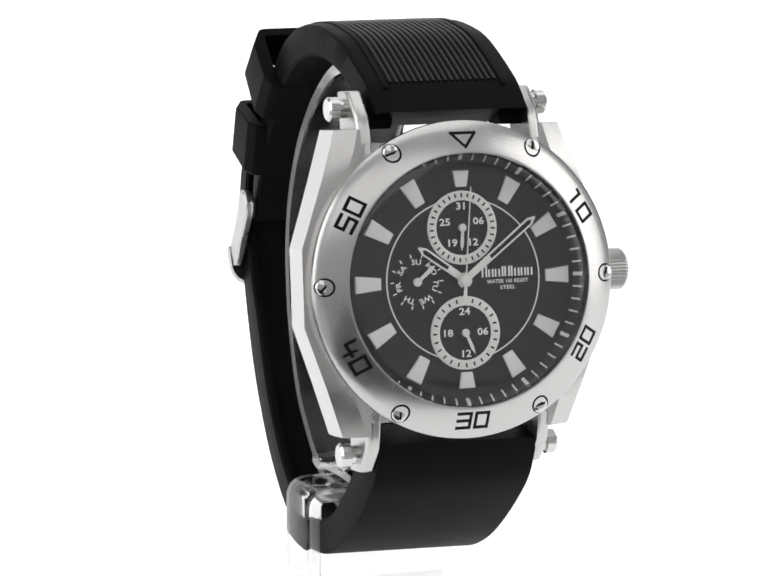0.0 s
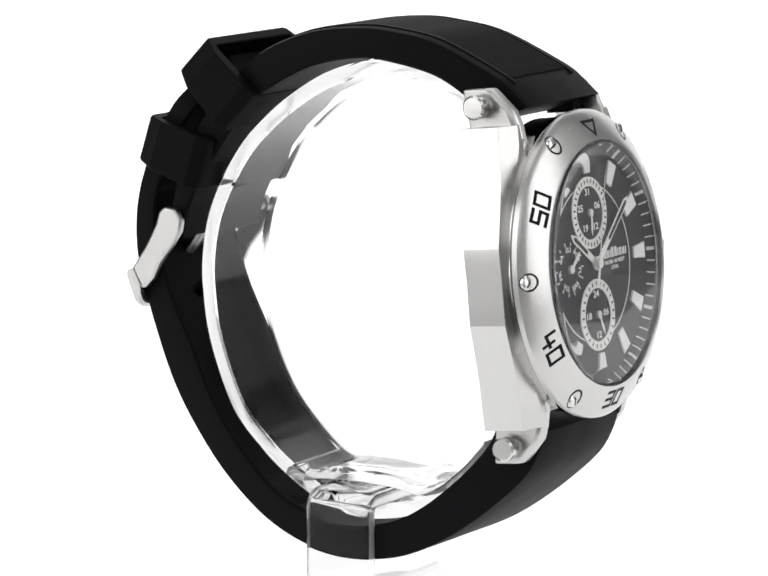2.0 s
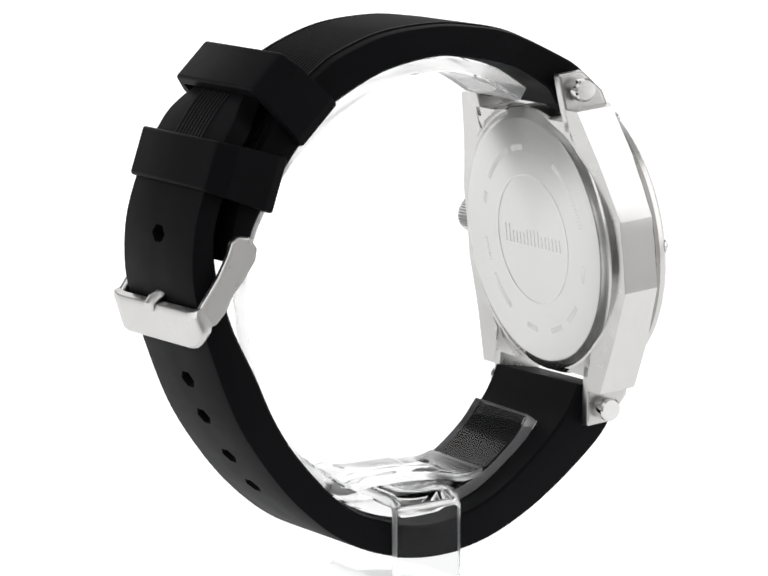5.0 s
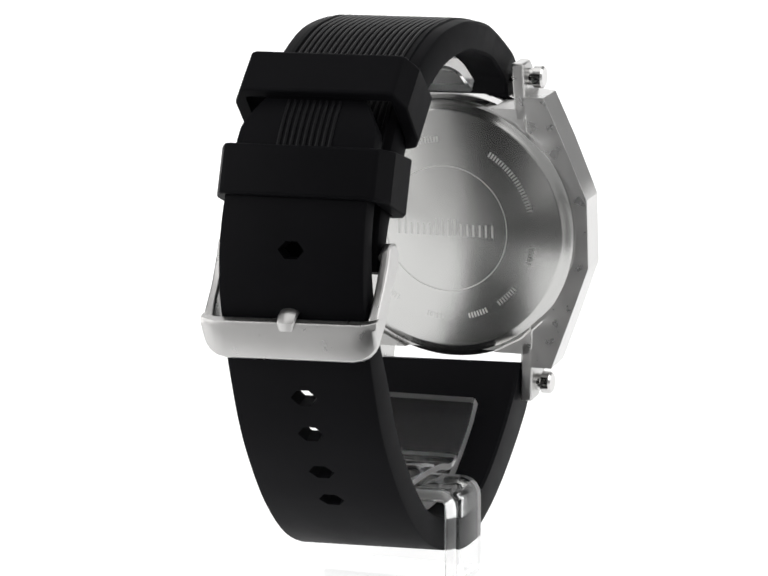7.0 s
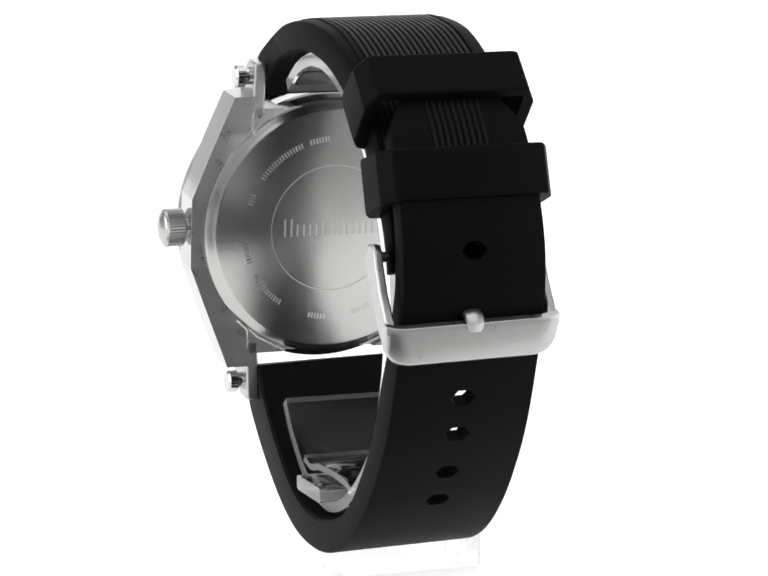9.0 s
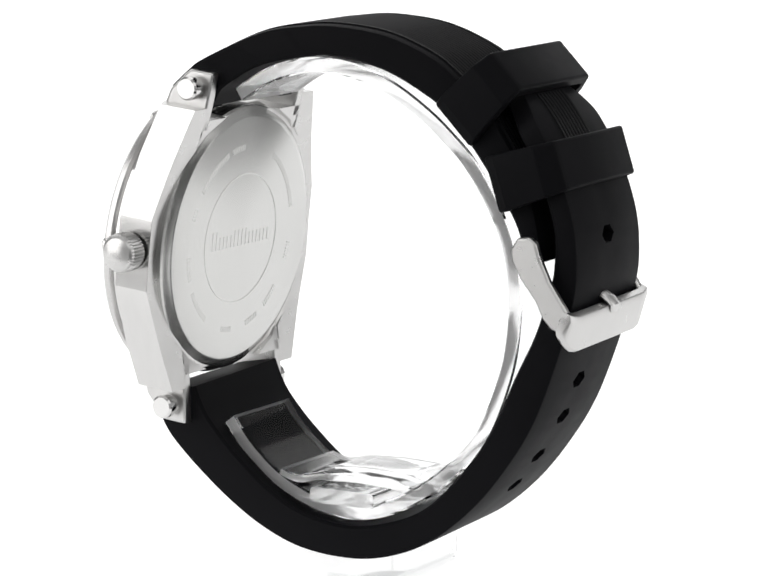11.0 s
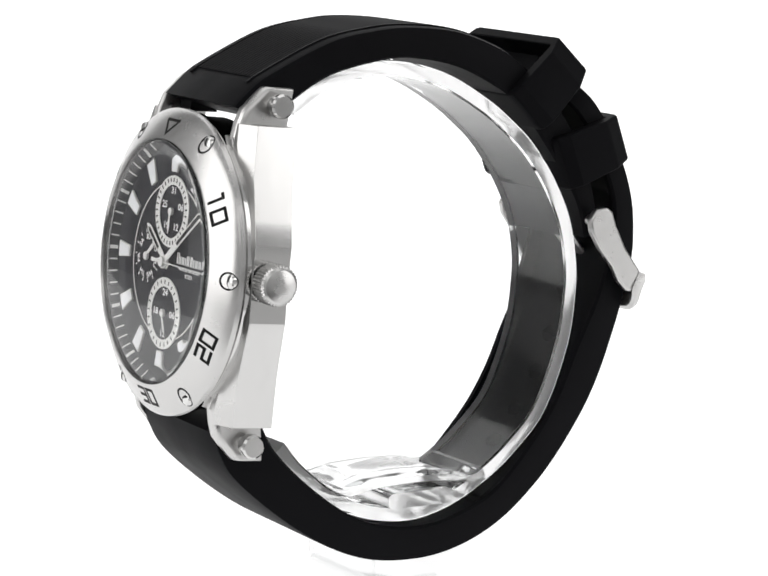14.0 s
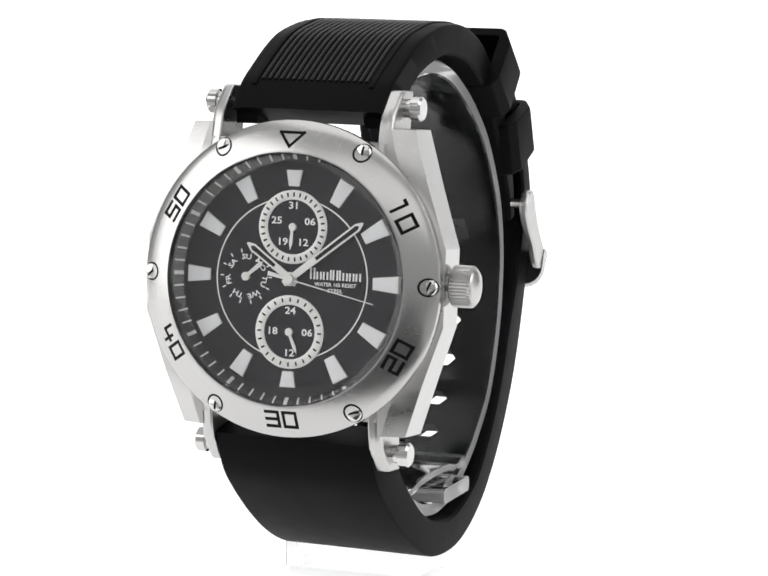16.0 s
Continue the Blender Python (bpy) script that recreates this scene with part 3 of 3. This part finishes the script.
def build_dial():
    def lathe(profile, segs=96, loop=False, place=F, bm=None):
        return turn(profile, segs, loop, place, bm)

    def prism(bm, outline, w0, w1, place=F):
        return extrude(bm, outline, w0, w1, place)

    bm = lathe([(0, -1.0), (17.0, -1.0), (17.0, -1.6), (0, -1.6)], 96)
    dial = part("dial", bm, DIAL, watch, "black dial with pale wedge markers and two silver rings")
    bm = lathe([(17.0, -1.0), (18.35, 0.5), (18.35, -1.5), (17.0, -1.5)], 96, loop=True)
    part("inner_flange", bm, DIAL, dial)
    bm = bmesh.new()
    for i in range(60):
        big = i % 5 == 0
        hw = 0.28 if big else 0.12
        pts = [around(6 * i, 17.15, -hw), around(6 * i, 17.15, hw), around(6 * i, 18.05, hw), around(6 * i, 18.05, -hw)]
        ws = [-0.82, -0.82, 0.2, 0.2]
        loft(bm, [[F(*p, w) for p, w in zip(pts, ws)], [F(*p, w + 0.03) for p, w in zip(pts, ws)]])
    tagged(part("minute_track", bm, SILVER, dial), kind="stuff")
    for h in range(12):
        r0, r1 = (13.55, 15.9) if h in (0, 6) else (12.8, 16.4)
        bm = bmesh.new()
        prism(bm, [around(30 * h, r0, -0.85), around(30 * h, r0, 0.85), around(30 * h, r1, 1.25), around(30 * h, r1, -1.25)], -1.0, -0.62)
        mk = part("hour_marker", bm, SILVER, dial, bevel=0.06)
        bm = bmesh.new()
        prism(bm, [around(30 * h, r0 + 0.22, -0.66), around(30 * h, r0 + 0.22, 0.66), around(30 * h, r1 - 0.22, 1.0), around(30 * h, r1 - 0.22, -1.0)], -0.63, -0.58)
        part("lume_fill", bm, LUME, mk)
    part("circle_line", lathe([(11.75, -1.02), (11.95, -1.02), (11.95, -0.95), (11.75, -0.95)], 96, loop=True), SILVER, dial)
    for cv, label in ((7.6, "date"), (-7.8, "hours")):
        def at(a, b, w, cv=cv):
            return F(a, cv + b, w)
        sub = part("subdial", lathe([(0, -0.93), (4.1, -0.93), (4.1, -1.1), (0, -1.1)], 64, place=at), DIAL, dial, "small black subdial inside a silver ring")
        part("subdial_ring", lathe([(4.0, -0.98), (4.0, -0.80), (4.15, -0.76), (5.25, -0.76), (5.4, -0.82), (5.4, -0.98)], 64, loop=True, place=at), SILVER, sub)
        bm = bmesh.new()
        n = 31 if cv > 0 else 24
        for i in range(n):
            pts = [around(360 * i / n, 4.45, -0.13), around(360 * i / n, 4.45, 0.13), around(360 * i / n, 5.05, 0.13), around(360 * i / n, 5.05, -0.13)]
            prism(bm, pts, -0.78, -0.735, place=at)
        tagged(part("ring_ticks", bm, INK_AND_SHADE, sub), kind="stuff")
        texts = ((0, "31"), (72, "06"), (144, "12"), (216, "19"), (288, "25")) if cv > 0 else ((0, "24"), (90, "06"), (180, "12"), (270, "18"))
        for a, tx in texts:
            rr = 3.1 if a in (0, 180) else 2.75
            u, v = around(a, rr)
            text_part(tx, 1.45, (u, v + cv), 0, WHITE_INK, sub, "number", -0.92, 0.03)
        ang = 184 if cv > 0 else 157
        bm = bmesh.new()
        prism(bm, [around(ang, -0.6, -0.16), around(ang, -0.6, 0.16), around(ang, 2.4, 0.27), around(ang, 3.4, 0.0), around(ang, 2.4, -0.27)], -0.62, -0.52, place=at)
        lathe([(0, -0.48), (0.55, -0.48), (0.6, -0.55), (0.6, -0.9)], 20, place=at, bm=bm)
        part("small_hand", bm, SILVER, sub)
    # weekday scale
    cu = -7.2
    days = ("SU", "MO", "TU", "WE", "TH", "FR", "SA")
    for i, dname in enumerate(days):
        a = 0 + i * 360 / 7
        u, v = around(a, 2.85)
        text_part(dname, 1.12, (cu + u, v), -a, WHITE_INK, dial, "weekday", -0.98, 0.02)
    bm = bmesh.new()
    for i in range(14):
        a = i * 360 / 14 + 360 / 28
        pts = [around(a, 3.55, -0.09), around(a, 3.55, 0.09), around(a, 4.1, 0.09), around(a, 4.1, -0.09)]
        prism(bm, [(cu + x, y) for x, y in pts], -1.01, -0.96)
    tagged(part("weekday_ticks", bm, WHITE_INK, dial), kind="stuff")
    bm = bmesh.new()
    prism(bm, [(cu + x, y) for x, y in (around(50, -0.5, -0.2), around(50, -0.5, 0.2), around(50, 2.9, 0.34), around(50, 3.6, 0), around(50, 2.9, -0.34))], -0.7, -0.6)
    lathe([(0, -0.55), (0.6, -0.55), (0.65, -0.62), (0.65, -0.95)], 20, place=lambda a, b, w: F(cu + a, b, w), bm=bm)
    part("small_hand", bm, SILVER, dial)
    # maker's mark as plain strokes, and the two printed lines
    bm = bmesh.new()
    for k in range(8):
        x = 3.3 + k * 1.02
        hh = 1.7 if k == 0 else (1.5 if k in (3, 4) else 1.15)
        wd = 0.34 if k in (3, 4) else 0.42
        for x0, x1 in ((x - wd, x - wd + 0.27), (x + wd - 0.27, x + wd)):
            prism(bm, [(x0, 0.15), (x1, 0.15), (x1, 0.15 + hh), (x0, 0.15 + hh)], -1.01, -0.95)
    tagged(part("maker_mark", bm, WHITE_INK, dial), kind="stuff")
    text_part("WATER 165 RESIST", 0.78, (6.9, -0.55), 0, WHITE_INK, dial, "print", -0.98, 0.01, 1.0)
    text_part("STEEL", 0.78, (6.9, -1.45), 0, WHITE_INK, dial, "print", -0.98, 0.01)

    def hand(name, ang, length, w):
        bm = bmesh.new()
        prism(bm, [around(ang, -1.2, -0.5), around(ang, -1.2, 0.5), around(ang, length - 1.1, 0.62), around(ang, length, 0.12), around(ang, length, -0.12), around(ang, length - 1.1, -0.62)], w, w + 0.14)
        lathe([(0, w + 0.2), (1.0, w + 0.2), (1.05, w), (0, w)], 24, bm=bm)
        h = part(name, bm, SILVER, watch, "silver baton hand with a black inlay", bevel=0.04)
        bm = bmesh.new()
        prism(bm, [around(ang, length * 0.36, -0.26), around(ang, length * 0.36, 0.26), around(ang, length - 1.2, 0.33), around(ang, length - 0.75, 0), around(ang, length - 1.2, -0.33)], w + 0.1, w + 0.17)
        part("inlay", bm, INK_AND_SHADE, h)
    hand("hour_hand", 305.5, 8.6, -0.55)
    hand("minute_hand", 52, 14.2, -0.25)
    # crystal
    bm = lathe([(0, 2.75), (9.0, 2.72), (16.0, 2.62), (17.9, 2.5), (18.35, 2.25), (18.35, 0.75), (18.2, 0.65), (0, 0.65)], 96)
    glass = part("crystal", bm, CRYSTAL, watch, "clear flat watch crystal")
    glass.visible_shadow = False


build_dial()


def build_second_hand():
    bm = bmesh.new()
    prism(bm, [(-0.32, -3.4), (0.32, -3.4), (0.22, -0.5), (0.1, 0), (0.06, 13.6), (-0.06, 13.6), (-0.1, 0), (-0.22, -0.5)], 0.0, 0.09, place=flat)
    lathe([(0, 0.3), (0.7, 0.3), (0.8, 0.2), (0.8, -0.1), (0, -0.1)], 24, place=flat, bm=bm)
    return part("second_hand", bm, SILVER, watch, "thin silver sweep second hand")


second_hand = build_second_hand()

# ---- the clear stand ----
stand = thing("display_stand", "clear bent acrylic display stand with a curved cuff", "stand")


def G(x, y, z):
    return Vector((x + 0.2, y, z - GROUND))


def build_stand():
    # bent bar: top arm and post, glued to a thick foot
    path = [(12.2, -38.2), (-11.2, -38.2)] + [(-11.7 - 1.8 * math.sin(a), -40.0 + 1.8 * math.cos(a)) for a in np.linspace(0.2, math.pi / 2, 5)] + [(-13.5, -51.4)]
    P = [Vector(p) for p in path]
    rings = []
    for i, p in enumerate(P):
        d = (P[min(i + 1, len(P) - 1)] - P[max(i - 1, 0)]).normalized()
        n = Vector((-d.y, d.x))
        sec = []
        for sy, cy in ((1, 1), (1, -1), (-1, -1), (-1, 1)):
            for k in range(4):
                a = {(1, 1): 0, (1, -1): -90, (-1, -1): 180, (-1, 1): 90}[(sy, cy)]
                ang = radians(a + (90 - 30 * k) if (sy, cy) == (1, 1) else a + 90 - 30 * k)
                sec.append((sy * 5.0 + 0.75 * math.cos(ang), cy * 0.45 + 0.75 * math.sin(ang)))
        rings.append([G(p.x + n.x * b, -0.2 + a, p.y + n.y * b) for a, b in sec])
    frosted_edges(part("bent_bar", loft(bmesh.new(), rings), ACRYLIC_BAR, stand, "thick bent bar of clear acrylic", smooth=40), 1)
    bm = bmesh.new()
    foot = []
    for z, inset in ((GROUND + 0.02, 0.4), (GROUND + 0.4, 0.0), (-51.9, 0.0), (-51.45, 0.4)):
        ring = []
        for cx, cy, a0 in ((8.2 - 1.5, 4.2, 0), (-14.6 + 1.5, 4.2, 90), (-14.6 + 1.5, -4.6, 180), (8.2 - 1.5, -4.6, 270)):
            ring += [G(cx + (1.5 - inset) * math.cos(radians(a0 + k * 22.5)), cy + (1.5 - inset) * math.sin(radians(a0 + k * 22.5)), z) for k in range(5)]
        foot.append(ring)
    part("foot", loft(bm, foot), ACRYLIC_FOOT, stand, "thick clear acrylic foot block", smooth=40)
    line = [(-24.0, -29.4), (-20.8, -33.4), (-15.6, -37.8), (-10.0, -40.6), (-4.5, -42.0), (1.0, -42.2), (7.2, -40.6), (13.2, -37.4), (18.4, -33.4), (24.0, -27.2),
            (28.2, -17.0), (29.6, -8.7), (29.6, -2.9), (28.3, 3.7), (25.4, 10.0), (21.6, 15.6), (17.8, 19.4), (13.6, 22.8), (7.2, 26.7), (1.0, 28.9), (-5.0, 29.7),
            (-10.0, 29.3), (-16.0, 27.5), (-21.5, 24.2)]
    ribbon("cuff", line, 260, 2.4, lambda y: 0.5 + 0.8 * (y + 24) / 53, 8.2, "clear acrylic cuff curved inside the strap")
    wave = [(-14.0, -36.9), (-11.4, -37.6), (-9.2, -37.5), (-6.4, -36.9), (-3.0, -36.7), (0.0, -36.6), (3.0, -36.7), (6.4, -36.9), (9.2, -37.5), (11.4, -37.6), (13.6, -36.9)]
    ribbon("spring_clip", wave, 60, 1.3, lambda y: 0.4, 8.0, "wavy clear acrylic clip across the arm")


def ribbon(name, line, n, thick, shift, half, label):
    """A strip of acrylic with sawn, frosted edges; the line is its outer side, seen along the strap's width."""
    Q = spline(line, n)
    rings = []
    for i, p in enumerate(Q):
        d = (Q[min(i + 1, n - 1)] - Q[max(i - 1, 0)]).normalized()
        m = Vector((-d.y, d.x)) * thick
        c = shift(p.x)
        e = 0.12
        rings.append([G(c + x, p.x + m.x * h, p.y + m.y * h) for x, h in ((-half + 0.3, 0), (-half, e), (-half, 1 - e), (-half + 0.3, 1),
                                                                        (half - 0.3, 1), (half, 1 - e), (half, e), (half - 0.3, 0))])
    ob = part(name, loft(bmesh.new(), rings), ACRYLIC, stand, label, smooth=40)
    frosted_edges(ob, 0)
    return ob


def frosted_edges(ob, axis):
    ob.data.materials.append(FROSTED)
    for p in ob.data.polygons:
        if (abs(p.normal[axis]) > 0.8 or len(p.vertices) > 4) and p.center.z > 0.0062:
            p.material_index = 1


build_stand()


def turned_by(t):
    """Degrees of the turntable, which runs a little unevenly."""
    return SPIN0 + SPIN * t + float(np.interp(t, [0, 8, 9.5, 10.2, 13, 15.5, 16], [0, 0, 0.35, 0.35, 0, -0.35, -0.35]))


def motions():
    times = [0.5 * i for i in range(33)]
    walk(watch, [(t, pose(0, 0, (BASE - GROUND) * MM, 0, 0, turned_by(t))) for t in times])
    walk(stand, [(t, pose(0, 0, 0, 0, 0, turned_by(t))) for t in times])
    dial_frame = case_frame(0, 0, 0.12 - SET_BACK)
    walk(second_hand, [(t, dial_frame @ pose(0, 0, 0, 0, 0, -(5 + 6.1 * t))) for t in times])


motions()
